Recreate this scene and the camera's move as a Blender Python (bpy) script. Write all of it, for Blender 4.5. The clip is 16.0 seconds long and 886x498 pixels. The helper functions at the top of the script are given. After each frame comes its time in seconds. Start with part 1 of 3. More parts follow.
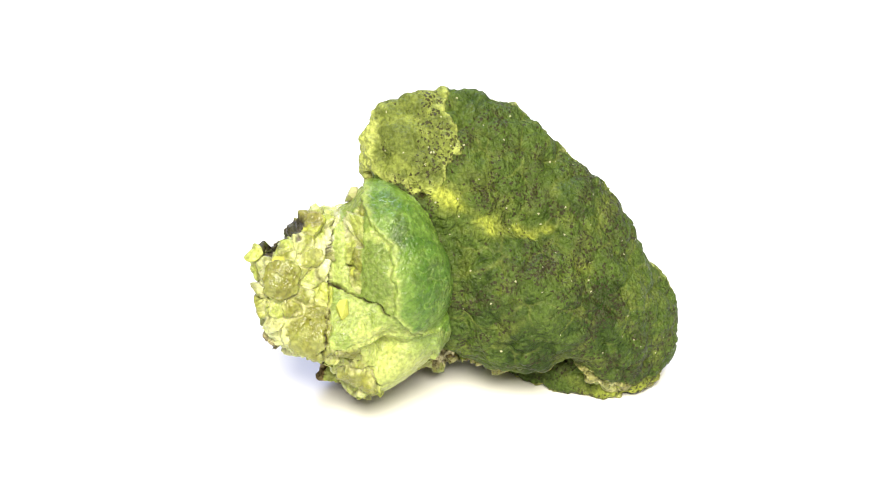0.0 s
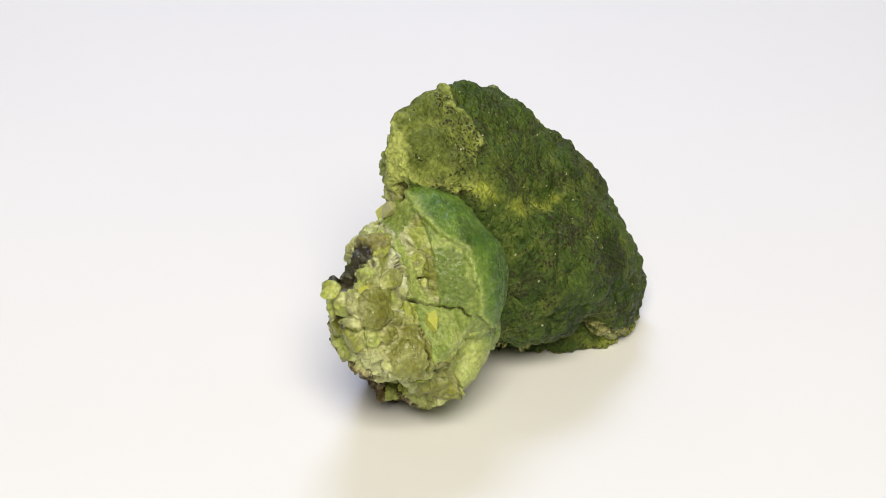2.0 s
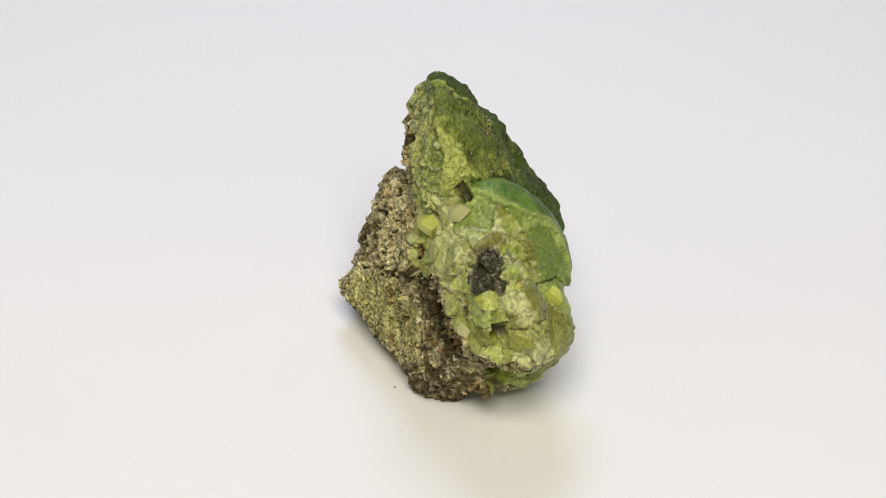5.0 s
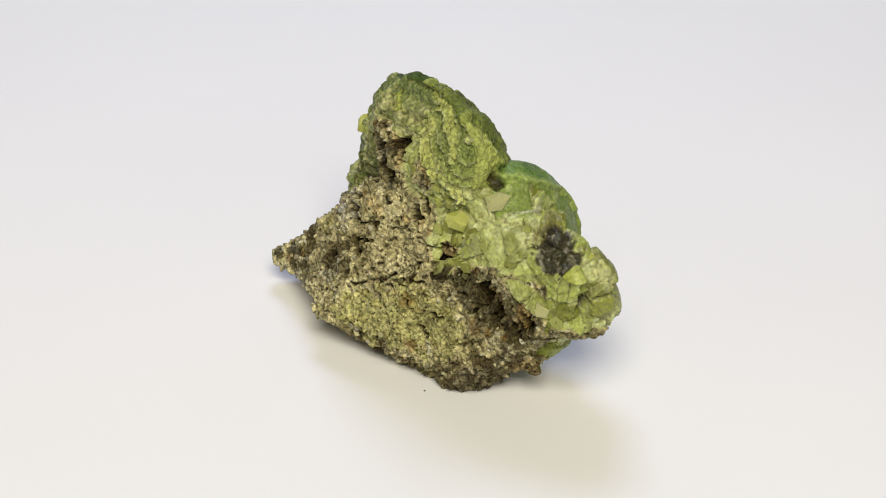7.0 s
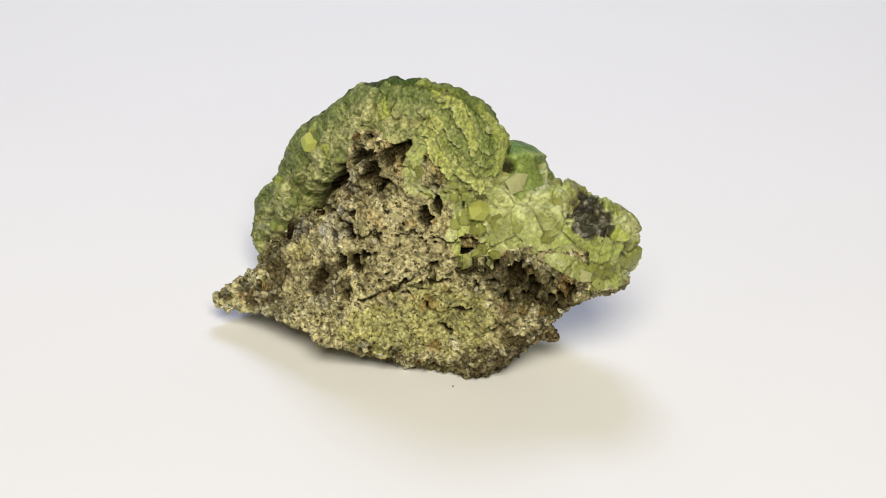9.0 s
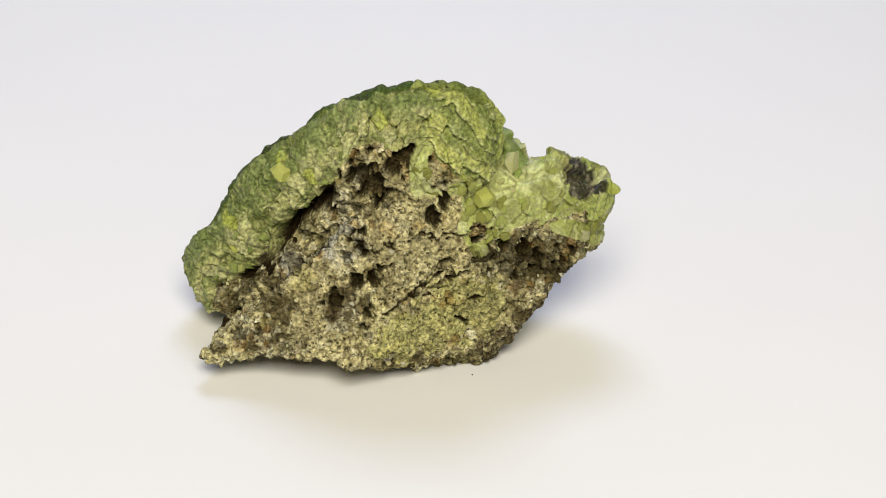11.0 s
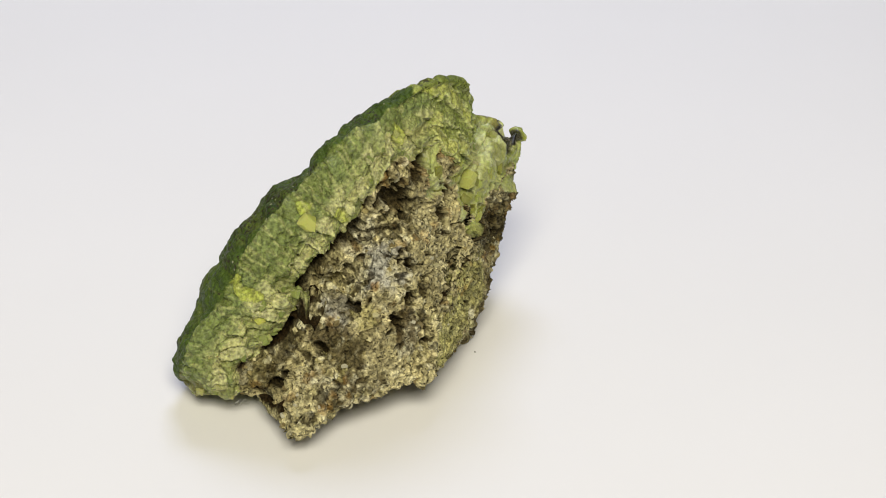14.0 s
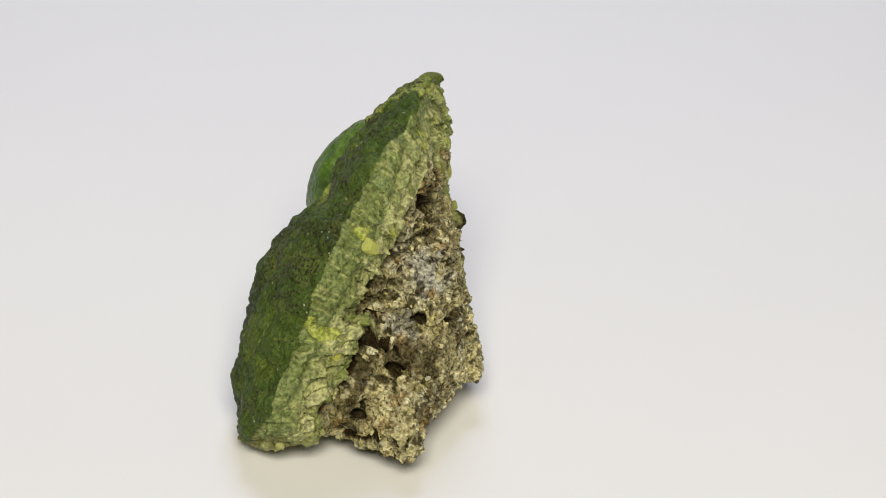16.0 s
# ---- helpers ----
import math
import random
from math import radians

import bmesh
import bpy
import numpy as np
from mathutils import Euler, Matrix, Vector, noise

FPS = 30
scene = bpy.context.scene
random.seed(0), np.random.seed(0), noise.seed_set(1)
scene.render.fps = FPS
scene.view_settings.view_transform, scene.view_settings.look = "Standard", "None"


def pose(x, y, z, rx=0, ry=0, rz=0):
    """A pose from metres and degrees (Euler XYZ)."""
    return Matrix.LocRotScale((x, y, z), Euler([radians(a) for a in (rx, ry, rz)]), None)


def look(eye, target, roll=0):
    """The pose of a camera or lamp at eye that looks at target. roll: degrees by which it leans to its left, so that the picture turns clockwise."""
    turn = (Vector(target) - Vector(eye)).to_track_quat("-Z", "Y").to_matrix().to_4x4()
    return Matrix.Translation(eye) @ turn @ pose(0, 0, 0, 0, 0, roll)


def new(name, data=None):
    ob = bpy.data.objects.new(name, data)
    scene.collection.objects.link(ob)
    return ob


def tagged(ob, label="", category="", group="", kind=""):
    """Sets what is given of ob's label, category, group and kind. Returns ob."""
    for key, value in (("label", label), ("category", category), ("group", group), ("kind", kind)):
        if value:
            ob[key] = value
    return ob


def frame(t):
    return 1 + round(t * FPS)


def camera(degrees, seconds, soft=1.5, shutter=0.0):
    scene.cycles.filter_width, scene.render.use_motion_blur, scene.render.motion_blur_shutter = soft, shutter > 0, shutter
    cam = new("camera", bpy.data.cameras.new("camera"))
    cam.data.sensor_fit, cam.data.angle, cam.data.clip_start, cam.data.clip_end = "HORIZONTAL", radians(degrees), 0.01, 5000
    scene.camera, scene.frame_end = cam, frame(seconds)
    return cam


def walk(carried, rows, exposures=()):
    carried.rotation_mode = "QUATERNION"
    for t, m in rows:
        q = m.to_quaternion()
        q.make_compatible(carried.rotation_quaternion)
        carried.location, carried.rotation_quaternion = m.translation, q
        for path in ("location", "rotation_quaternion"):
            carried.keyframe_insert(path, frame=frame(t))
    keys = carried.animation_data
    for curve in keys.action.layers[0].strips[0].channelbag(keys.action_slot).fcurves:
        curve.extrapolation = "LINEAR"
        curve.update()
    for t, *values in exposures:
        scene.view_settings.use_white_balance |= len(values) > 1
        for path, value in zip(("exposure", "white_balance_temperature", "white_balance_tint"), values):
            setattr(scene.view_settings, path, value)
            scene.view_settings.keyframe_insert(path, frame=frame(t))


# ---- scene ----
# The camera stands still; the specimen turns before it.
cam = camera(22.4, 16.0, soft=1.0)
HOLD = look((0.0, -0.4, 0.246), (0.00356, -0.03173, 0.0441), 2.36)
walk(cam, [(0.0, HOLD), (16.0, HOLD)],
     exposures=[(0.0, 1.1), (0.5, 0.8), (1.0, 0.42), (1.5, 0.13), (2.5, 0.03), (3.5, -0.08), (7.0, -0.1), (9.0, -0.05), (12.5, -0.05), (14.5, -0.13), (16.0, -0.2)])

# Light: a cool panel overhead, a warm one in front above the camera, and a dim white room.
world = bpy.data.worlds.new("room_light")
scene.world = world
world.use_nodes = True
world.node_tree.nodes["Background"].inputs["Color"].default_value = (1.0, 0.97, 0.98, 1)
world.node_tree.nodes["Background"].inputs["Strength"].default_value = 0.065


def panel(name, eye, target, size_x, size_y, watts, colour):
    data = bpy.data.lights.new(name, "AREA")
    data.shape, data.size, data.size_y, data.energy, data.color = "RECTANGLE", size_x, size_y, watts, colour
    ob = new(name, data)
    ob.matrix_world = look(eye, target)
    return ob


panel("overhead_panel", (-0.03, 0.34, 0.62), (0.0, 0.0, 0), 0.26, 0.2, 2.05, (0.61, 0.68, 1.0))
panel("front_panel", (0.02, -0.9, 0.95), (0, 0, 0.02), 0.6, 0.5, 19.4, (1.0, 0.935, 0.77))
CAP_DOMES = [(12.23, -3.84, 34.71, 21.59, 9.14, 30.43, -16.50, -33.80, 23.50),
             (31.53, 4.28, 11.24, 10.49, 20.85, 23.35, 129.80, 34.30, 69.50),
             (4.60, -4.53, 46.91, 8.94, 15.68, 20.20, 32.50, -35.60, -65.10),
             (12.52, -8.94, 24.35, 16.32, 13.17, 24.43, -1.10, -68.90, -13.50),
             (33.63, -5.48, 25.25, 13.07, 8.20, 24.67, -25.90, -9.10, 43.70)]
LOBE_DOMES = [(-13.5, -25.5, 18.5, 6.0, 6.5, 7.0, 0.0, 0.0, 0.0),
              (1.0, -22.3, 31.0, 4.4, 4.4, 9.0, 0.0, 0.0, 0.0),
              (-6.35, -18.86, 34.57, 9.52, 10.29, 16.16, -39.30, 3.70, 29.20),
              (-18.38, -18.36, 31.01, 7.15, 18.23, 12.46, 4.90, -16.70, -43.40),
              (-4.16, -16.25, 14.99, 6.03, 12.92, 15.89, -247.70, 47.10, -12.50),
              (-17.20, -22.43, 26.85, 6.00, 13.39, 14.92, -17.40, -68.60, -124.40)]
CAP_BREAKS = [(-0.379, 0.877, 0.297, 17.46), (0.066, 0.238, -0.969, -0.37), (0.356, 0.915, 0.190, 25.05)]
LOBE_BREAKS = [(-0.344, 0.528, -0.777, -5.96), (-0.663, -0.699, -0.269, 36.79), (-0.788, 0.570, -0.232, 14.40)]
MATRIX_FACES = [(0.620, -0.509, 0.597, 27.90),
                (-0.138, 0.145, -0.980, -6.89),
                (0.026, -0.878, 0.478, 21.55),
                (-0.137, 0.959, 0.249, 19.50),
                (-0.854, 0.449, 0.264, 10.75),
                (-0.409, -0.356, 0.840, 26.93),
                (-0.693, 0.677, 0.250, 11.60),
                (0.466, -0.884, -0.050, 11.18),
                (0.731, -0.010, 0.682, 32.70),
                (-0.785, 0.219, 0.580, 28.60),
                (-0.895, 0.443, 0.045, 12.91),
                (-0.316, 0.906, 0.282, 24.54),
                (-0.286, -0.579, 0.763, 29.63)]
FOOT_FACES = [(-0.696, 0.715, 0.071, 9.61),
              (0.470, -0.606, 0.642, 27.57),
              (0.795, -0.578, 0.182, -2.19),
              (-0.753, 0.644, -0.140, 8.75),
              (-0.772, -0.194, -0.605, 11.94),
              (0.534, -0.757, 0.377, 14.06),
              (-0.469, 0.558, -0.684, 2.22),
              (-0.350, -0.935, -0.059, 32.19)]

# ---- the form of the specimen, in millimetres, as domes cut by breaks ----
SPURS = [(34.0, 20.0, 7.0, 6.5, 3.0, 3.0, 0, 0, 50), (-11.0, -5.0, 4.0, 4.0, 4.0, 4.2, 0, 0, 0)]


def turn(a):
    return np.array(Euler([radians(x) for x in a]).to_matrix())


def dome(p, q):
    a = ((p - np.array(q[:3])) @ turn(q[6:9])) / np.array(q[3:6])
    k = np.sqrt((a * a).sum(1)) + 1e-6
    g = np.sqrt(((a / np.array(q[3:6])) ** 2).sum(1)) + 1e-6
    return k * (k - 1) / g


def soft_min(a, b, k):
    h = np.clip(0.5 + 0.5 * (b - a) / k, 0, 1)
    return b + (a - b) * h - k * h * (1 - h)


def soft_max(a, b, k):
    return -soft_min(-a, -b, k)


def cut(p, q):
    return p @ np.array(q[:3]) - q[3]


def domes(p, rows):
    f = dome(p, rows[0])
    for q in rows[1:]:
        f = soft_min(f, dome(p, q), 2.0)
    return f


def broken(f, p, rows):
    for q in rows:
        f = soft_max(f, cut(p, q), 1.5)
    return f


def block(p, rows):
    h = cut(p, rows[0])
    for q in rows[1:]:
        h = soft_max(h, cut(p, q), 2.0)
    return h


def form(p):
    """How far p lies outside the specimen, and the three bodies that make it up."""
    cap = broken(domes(p, CAP_DOMES), p, CAP_BREAKS)
    lobe = broken(domes(p, LOBE_DOMES), p, LOBE_BREAKS)
    base, foot = block(p, MATRIX_FACES), block(p, FOOT_FACES)
    for q in SPURS:
        base = soft_min(base, dome(p, q), 2.0)
    return soft_min(soft_min(soft_min(cap, lobe, 1.0), base, 1.5), foot, 1.5), cap, lobe, np.minimum(base, foot)


def skin_mesh(step, lo, hi):
    """Vertices and quads of the surface form(p) = 0 on a grid."""
    lo = np.array(lo, float)
    n = np.ceil((np.array(hi) - lo) / (3 * step)).astype(int) * 3
    coarse = np.stack(np.meshgrid(*[np.arange(k // 3) * 3 * step + step for k in n], indexing="ij"), -1)
    c = form(coarse.reshape(-1, 3) + lo)[0].reshape(n // 3)
    v = np.repeat(np.repeat(np.repeat(c, 3, 0), 3, 1), 3, 2)
    near = np.argwhere(np.abs(v) < 7 * step)
    v[tuple(near.T)] = form(near * step + lo)[0]
    s = v < 0
    acc = np.zeros((*(n - 1), 3))
    cnt = np.zeros(n - 1)
    for axis in range(3):
        for d1 in (0, 1):
            for d2 in (0, 1):
                off = [0, 0, 0]
                others = [k for k in range(3) if k != axis]
                off[others[0]], off[others[1]] = d1, d2
                a = tuple(slice(off[k], off[k] + n[k] - 1) for k in range(3))
                off2 = list(off)
                off2[axis] = 1
                b = tuple(slice(off2[k], off2[k] + n[k] - 1) for k in range(3))
                hit = np.argwhere(s[a] != s[b])
                idx = tuple(hit.T)
                va, vb = v[a][idx], v[b][idx]
                pt = hit + np.array(off)
                pt = pt.astype(float)
                pt[:, axis] += va / (va - vb)
                acc[idx] += pt
                cnt[idx] += 1
    used = cnt > 0
    ids = np.full(cnt.shape, -1)
    ids[used] = np.arange(used.sum())
    verts = acc[used] / cnt[used][:, None] * step + lo
    quads = []
    for axis in range(3):
        u, w = (axis + 1) % 3, (axis + 2) % 3
        a = [slice(None)] * 3
        b = [slice(None)] * 3
        a[axis], b[axis] = slice(0, -1), slice(1, None)
        e = np.argwhere(s[tuple(a)] != s[tuple(b)])
        e = e[(e[:, u] > 0) & (e[:, w] > 0) & (e[:, u] < n[u] - 1) & (e[:, w] < n[w] - 1)]
        flip = s[tuple(a)][tuple(e.T)]
        du, dw = np.eye(3, dtype=int)[u], np.eye(3, dtype=int)[w]
        q = np.stack([ids[tuple((e - x).T)] for x in (du + dw, dw, 0 * du, du)], 1)
        q[~flip] = q[~flip][:, ::-1]
        quads.append(q)
    return verts, np.concatenate(quads)


def finer(verts, quads):
    """Each quad becomes four."""
    edges = np.sort(np.stack([quads, np.roll(quads, -1, 1)], -1).reshape(-1, 2), 1)
    key = edges[:, 0].astype(np.int64) * len(verts) + edges[:, 1]
    uniq, inv = np.unique(key, return_inverse=True)
    mid = (verts[uniq // len(verts)] + verts[uniq % len(verts)]) / 2
    centre = verts[quads].mean(1)
    e = inv.reshape(-1, 4) + len(verts)
    c = np.arange(len(quads)) + len(verts) + len(mid)
    out = [np.stack([quads[:, k], e[:, k], c, e[:, k - 1]], 1) for k in range(4)]
    return np.concatenate([verts, mid, centre]), np.concatenate(out)


def slope(p):
    h = 0.15
    g = np.stack([form(p + h * d)[0] - form(p - h * d)[0] for d in np.eye(3)], 1) / (2 * h)
    return g


VERTS, QUADS = finer(*skin_mesh(0.52, (-42, -46, -4), (60, 34, 66)))
for _ in range(2):
    G = slope(VERTS)
    G2 = (G * G).sum(1)[:, None] + 0.05
    VERTS = VERTS - form(VERTS)[0][:, None] * G / G2
NORMALS = slope(VERTS)
NORMALS /= np.linalg.norm(NORMALS, axis=1)[:, None] + 1e-9


# ---- grain ----
def scatter(i, j, k, seed):
    """A steady random number for each lattice point."""
    with np.errstate(over="ignore"):
        h = (i.astype(np.int64) * 73856093 ^ j.astype(np.int64) * 19349663 ^ k.astype(np.int64) * 83492791 ^ (seed * 2654435761)) & 0xFFFFFFFF
        h = ((h ^ (h >> 15)) * 2246822519) & 0xFFFFFFFF
        h = ((h ^ (h >> 13)) * 3266489917) & 0xFFFFFFFF
    return ((h ^ (h >> 16)) & 0xFFFFFF) / float(0x1000000)


def grain(p, size, seed):
    """Smooth noise from 0 to 1."""
    q = p / size
    f = np.floor(q)
    u = q - f
    u = u * u * (3 - 2 * u)
    i = f.astype(np.int64)
    out = 0
    for a in (0, 1):
        for b in (0, 1):
            for c in (0, 1):
                w = (u[:, 0] if a else 1 - u[:, 0]) * (u[:, 1] if b else 1 - u[:, 1]) * (u[:, 2] if c else 1 - u[:, 2])
                out = out + w * scatter(i[:, 0] + a, i[:, 1] + b, i[:, 2] + c, seed)
    return out


def rough(p, size, seed, steps=3):
    out, amp, total = 0, 1.0, 0.0
    for k in range(steps):
        out = out + amp * grain(p, size / 2 ** k, seed + k)
        total += amp
        amp *= 0.55
    return out / total


def cells(p, size, seed):
    """Distances to the nearest and second nearest cell centre (in cells), the nearest one's random number and the way to it."""
    q = p / size
    f = np.floor(q).astype(np.int64)
    d1 = np.full(len(p), 9.0)
    d2 = np.full(len(p), 9.0)
    rnd = np.zeros(len(p))
    way = np.zeros((len(p), 3))
    for a in (-1, 0, 1):
        for b in (-1, 0, 1):
            for c in (-1, 0, 1):
                i, j, k = f[:, 0] + a, f[:, 1] + b, f[:, 2] + c
                r = [scatter(i, j, k, seed + s) for s in (0, 1, 2)]
                v = np.stack([i + r[0], j + r[1], k + r[2]], 1) - q
                d = np.sqrt((v * v).sum(1))
                near = d < d1
                d2 = np.where(near, d1, np.minimum(d2, d))
                rnd = np.where(near, scatter(i, j, k, seed + 7), rnd)
                way[near] = v[near]
                d1 = np.where(near, d, d1)
    return d1, d2, rnd, way


def step(x, a, b):
    u = np.clip((x - a) / (b - a), 0, 1)
    return u * u * (3 - 2 * u)


def shards(p, size, seed):
    """Flat, tilted chips: height from -1 to 1, each cell's random number, and how near its border is."""
    d1, d2, rnd, way = cells(p, size, seed)
    tilt = np.stack([np.sin(rnd * 91.0), np.sin(rnd * 57.0 + 1), np.sin(rnd * 33.0 + 2)], 1)
    return (rnd - 0.5) + 1.4 * (way * tilt).sum(1), rnd, d2 - d1


# ---- where the specimen's faces are ----
_, CAP, LOBE, BASE = form(VERTS)
X, Y, Z = VERTS.T
WOB = rough(VERTS, 5.0, 11) - 0.5
WOB2 = rough(VERTS, 1.6, 21) - 0.5
DEPTH = np.minimum.reduce([50.5 - (0.76 * X + 0.65 * Z), 61.0 - Z, 46.0 - 0.7 * (Z - X), 53 - X])
RIM = DEPTH + 5 * WOB
ALONG = 36 * np.arctan2(Z - 14, X - 6)
BACK = (NORMALS[:, 1] > 0.1) | (Y > 5.5)
FRONTNESS = -0.85 * NORMALS[:, 1] + 0.5 * NORMALS[:, 2]


def spot(c, r):
    return np.exp(-((VERTS - np.array(c)) ** 2).sum(1) / (r * r))


def spots(*rows):
    return np.maximum.reduce([spot(q[:3], q[3]) for q in rows])


SHAKEN = VERTS + 2.0 * (np.stack([rough(VERTS, 2.6, seed) for seed in (401, 411, 421)], 1) - 0.5)


def line(a, b):
    a, b = np.array(a, float), np.array(b, float)
    t = np.clip(((SHAKEN - a) @ (b - a)) / ((b - a) @ (b - a)), 0, 1)
    return np.linalg.norm(SHAKEN - a - t[:, None] * (b - a), axis=1)


def path(*points):
    return np.minimum.reduce([line(a, b) for a, b in zip(points, points[1:])])


CAP_SKIN, BAND, LOBE_SKIN, CRYSTAL, MATRIX = range(5)
zone = np.full(len(VERTS), MATRIX)
at_lobe = (LOBE < CAP - 0.3) | ((X < -12) & (Z < 46))
edge_y = 2.7 + 3.0 * WOB + 0.75 * np.minimum(X, 0)
front = (Y < edge_y) & (FRONTNESS > -0.25)
zone[front & ~at_lobe] = CAP_SKIN
zone[front & ~at_lobe & (CAP > BASE + 1.0) & (Z < 12)] = MATRIX
zone[~at_lobe & ~front & (RIM < 9.5) & (Z > 3)] = BAND
zone[~at_lobe & (NORMALS[:, 2] < -0.45) & (Z < 9) & (Y < 6) & (X > 2)] = BAND
lobe_green = at_lobe & (X > -16.8 + 3 * WOB) & (FRONTNESS > -0.3) & (Z > 24 + 6 * WOB) & (Y < -10)
low_lobe = at_lobe & (X > -11.5 + 4 * WOB + 3 * WOB2 + 0.4 * np.maximum(20 - Z, 0)) & (Z > 8) & (Y < -12)
zone[at_lobe & (FRONTNESS > -0.45) & (Z > 5)] = CRYSTAL
zone[lobe_green | low_lobe] = LOBE_SKIN
zone[(X < -7) & (Z > 32 + 8 * WOB) & (zone == MATRIX)] = CRYSTAL
zone[(X < -12) & (NORMALS[:, 0] < -0.3) & (Z > 13 + 6 * WOB) & (Y < -18)] = CRYSTAL
zone[(X < 2) & (Z > 40) & (Y > -4) & (zone == MATRIX) & (WOB > 0.02)] = CRYSTAL
zone[(Z < 22 - 0.87 * (X + 29.5) + 9 * WOB) & (Z < 24) & (X < -9) & (NORMALS[:, 0] < -0.2)] = MATRIX
zone[(Z < 3) & (X < -5)] = MATRIX

# the pale lip of the cap, the layer edge on the lobe
lip = np.hypot(X + 3.2, Z - 56.0) - 8.9 + 2.6 * WOB2 + 6.0 * WOB
lip_in = step(-lip, -0.1, 0.35)
lip_rim = np.exp(-((lip + 0.5) / 0.7) ** 2)
layer_x = np.interp(Z, (22, 26, 29, 33.7, 41.3, 44.1, 46.4), (2, -3, -6, -5.1, -6.5, -10.4, -12.3))
past = X - layer_x + 2.2 * WOB2 + 1.2 * WOB
over = step(past, -0.2, 0.25)
layer_rim = np.exp(-((past - 0.7) / 0.75) ** 2)

# cracks and hollows
down = np.abs(X - np.interp(Z, (10.6, 28.2, 33.1, 38.9), (-18.9, -18.0, -17.6, -17.4)) + 2.2 * WOB2) + 9 * ((Z < 11) | (Z > 42.5) | (Y > -18))
across = np.abs(Z - np.interp(X, (-17.6, -14.9, -11.6, -8.8, -6.0), (33.1, 32.1, 31.4, 30.4, 28.4)) + 1.6 * WOB2) + 9 * ((X < -17.8) | (X > -6) | (Y > -22))
split = np.abs(Z - np.interp(X, (-9, -6.3, -0.4, 2.8), (24.0, 23.3, 20.9, 18.0)) + 2.5 * WOB2) * 0.65 + 9 * ((X < -10) | (X > 3.5) | (Y < 1))
seam_line = np.abs(Z - np.interp(X, (-15.6, -6.4, 1.6, 5.4, 13.0), (33.6, 31.7, 32.6, 31.7, 33.5)) + 5 * WOB2 + 3 * WOB) + 9 * ((X < -16) | (X > 14) | (Y < -5))
crack = np.minimum.reduce([
    down, across, split, seam_line + 0.5 * step(rough(VERTS, 3.5, 431), 0.5, 0.42), path((-8, -1, 44), (-10, -3, 31)),
    path((-9.5, 3.3, 13.5), (-11, 2, 12), (-10.8, 2.3, 10.3)) - 0.2, path((-10.9, 1.5, 17), (-13.5, -1, 17.5)) - 0.2,
    path((-7, 5.5, 20.5), (-7.5, 5, 17), (-9.5, 3, 16.5), (-10.5, 2, 18.5))])
crack = 1 - step(crack + 0.12 * (Y < -15), 0.14, 0.4)
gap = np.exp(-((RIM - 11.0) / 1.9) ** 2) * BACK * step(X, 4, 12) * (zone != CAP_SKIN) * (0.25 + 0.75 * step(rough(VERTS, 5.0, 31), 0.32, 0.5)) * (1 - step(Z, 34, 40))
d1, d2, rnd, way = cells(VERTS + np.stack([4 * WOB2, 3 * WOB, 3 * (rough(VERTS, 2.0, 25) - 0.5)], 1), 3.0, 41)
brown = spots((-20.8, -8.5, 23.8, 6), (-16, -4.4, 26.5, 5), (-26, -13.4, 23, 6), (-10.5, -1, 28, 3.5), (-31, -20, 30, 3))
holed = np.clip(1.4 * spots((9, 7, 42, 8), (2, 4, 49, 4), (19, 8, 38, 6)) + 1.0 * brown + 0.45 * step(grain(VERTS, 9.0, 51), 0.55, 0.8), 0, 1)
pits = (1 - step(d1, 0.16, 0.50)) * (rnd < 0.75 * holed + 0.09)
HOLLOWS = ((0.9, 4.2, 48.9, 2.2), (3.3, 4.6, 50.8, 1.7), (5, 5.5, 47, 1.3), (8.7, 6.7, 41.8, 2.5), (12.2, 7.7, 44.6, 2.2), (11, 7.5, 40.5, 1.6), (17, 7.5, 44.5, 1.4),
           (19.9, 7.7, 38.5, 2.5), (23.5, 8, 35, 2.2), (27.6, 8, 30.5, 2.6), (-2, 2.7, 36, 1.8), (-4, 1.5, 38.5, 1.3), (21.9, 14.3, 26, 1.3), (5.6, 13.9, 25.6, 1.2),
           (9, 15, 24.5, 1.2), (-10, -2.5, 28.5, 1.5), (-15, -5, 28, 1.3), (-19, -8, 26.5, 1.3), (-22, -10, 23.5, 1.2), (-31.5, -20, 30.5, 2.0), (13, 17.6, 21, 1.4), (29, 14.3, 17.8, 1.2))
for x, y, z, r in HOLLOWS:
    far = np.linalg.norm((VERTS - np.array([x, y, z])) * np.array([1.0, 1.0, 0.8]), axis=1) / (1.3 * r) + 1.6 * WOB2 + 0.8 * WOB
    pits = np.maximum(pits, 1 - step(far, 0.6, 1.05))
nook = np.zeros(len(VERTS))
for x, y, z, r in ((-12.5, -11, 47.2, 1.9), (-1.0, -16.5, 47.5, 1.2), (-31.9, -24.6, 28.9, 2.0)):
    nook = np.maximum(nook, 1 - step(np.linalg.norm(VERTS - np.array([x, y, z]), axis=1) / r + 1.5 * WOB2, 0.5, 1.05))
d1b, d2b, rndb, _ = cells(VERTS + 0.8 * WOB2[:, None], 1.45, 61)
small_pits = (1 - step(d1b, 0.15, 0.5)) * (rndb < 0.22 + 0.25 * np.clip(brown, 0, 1))
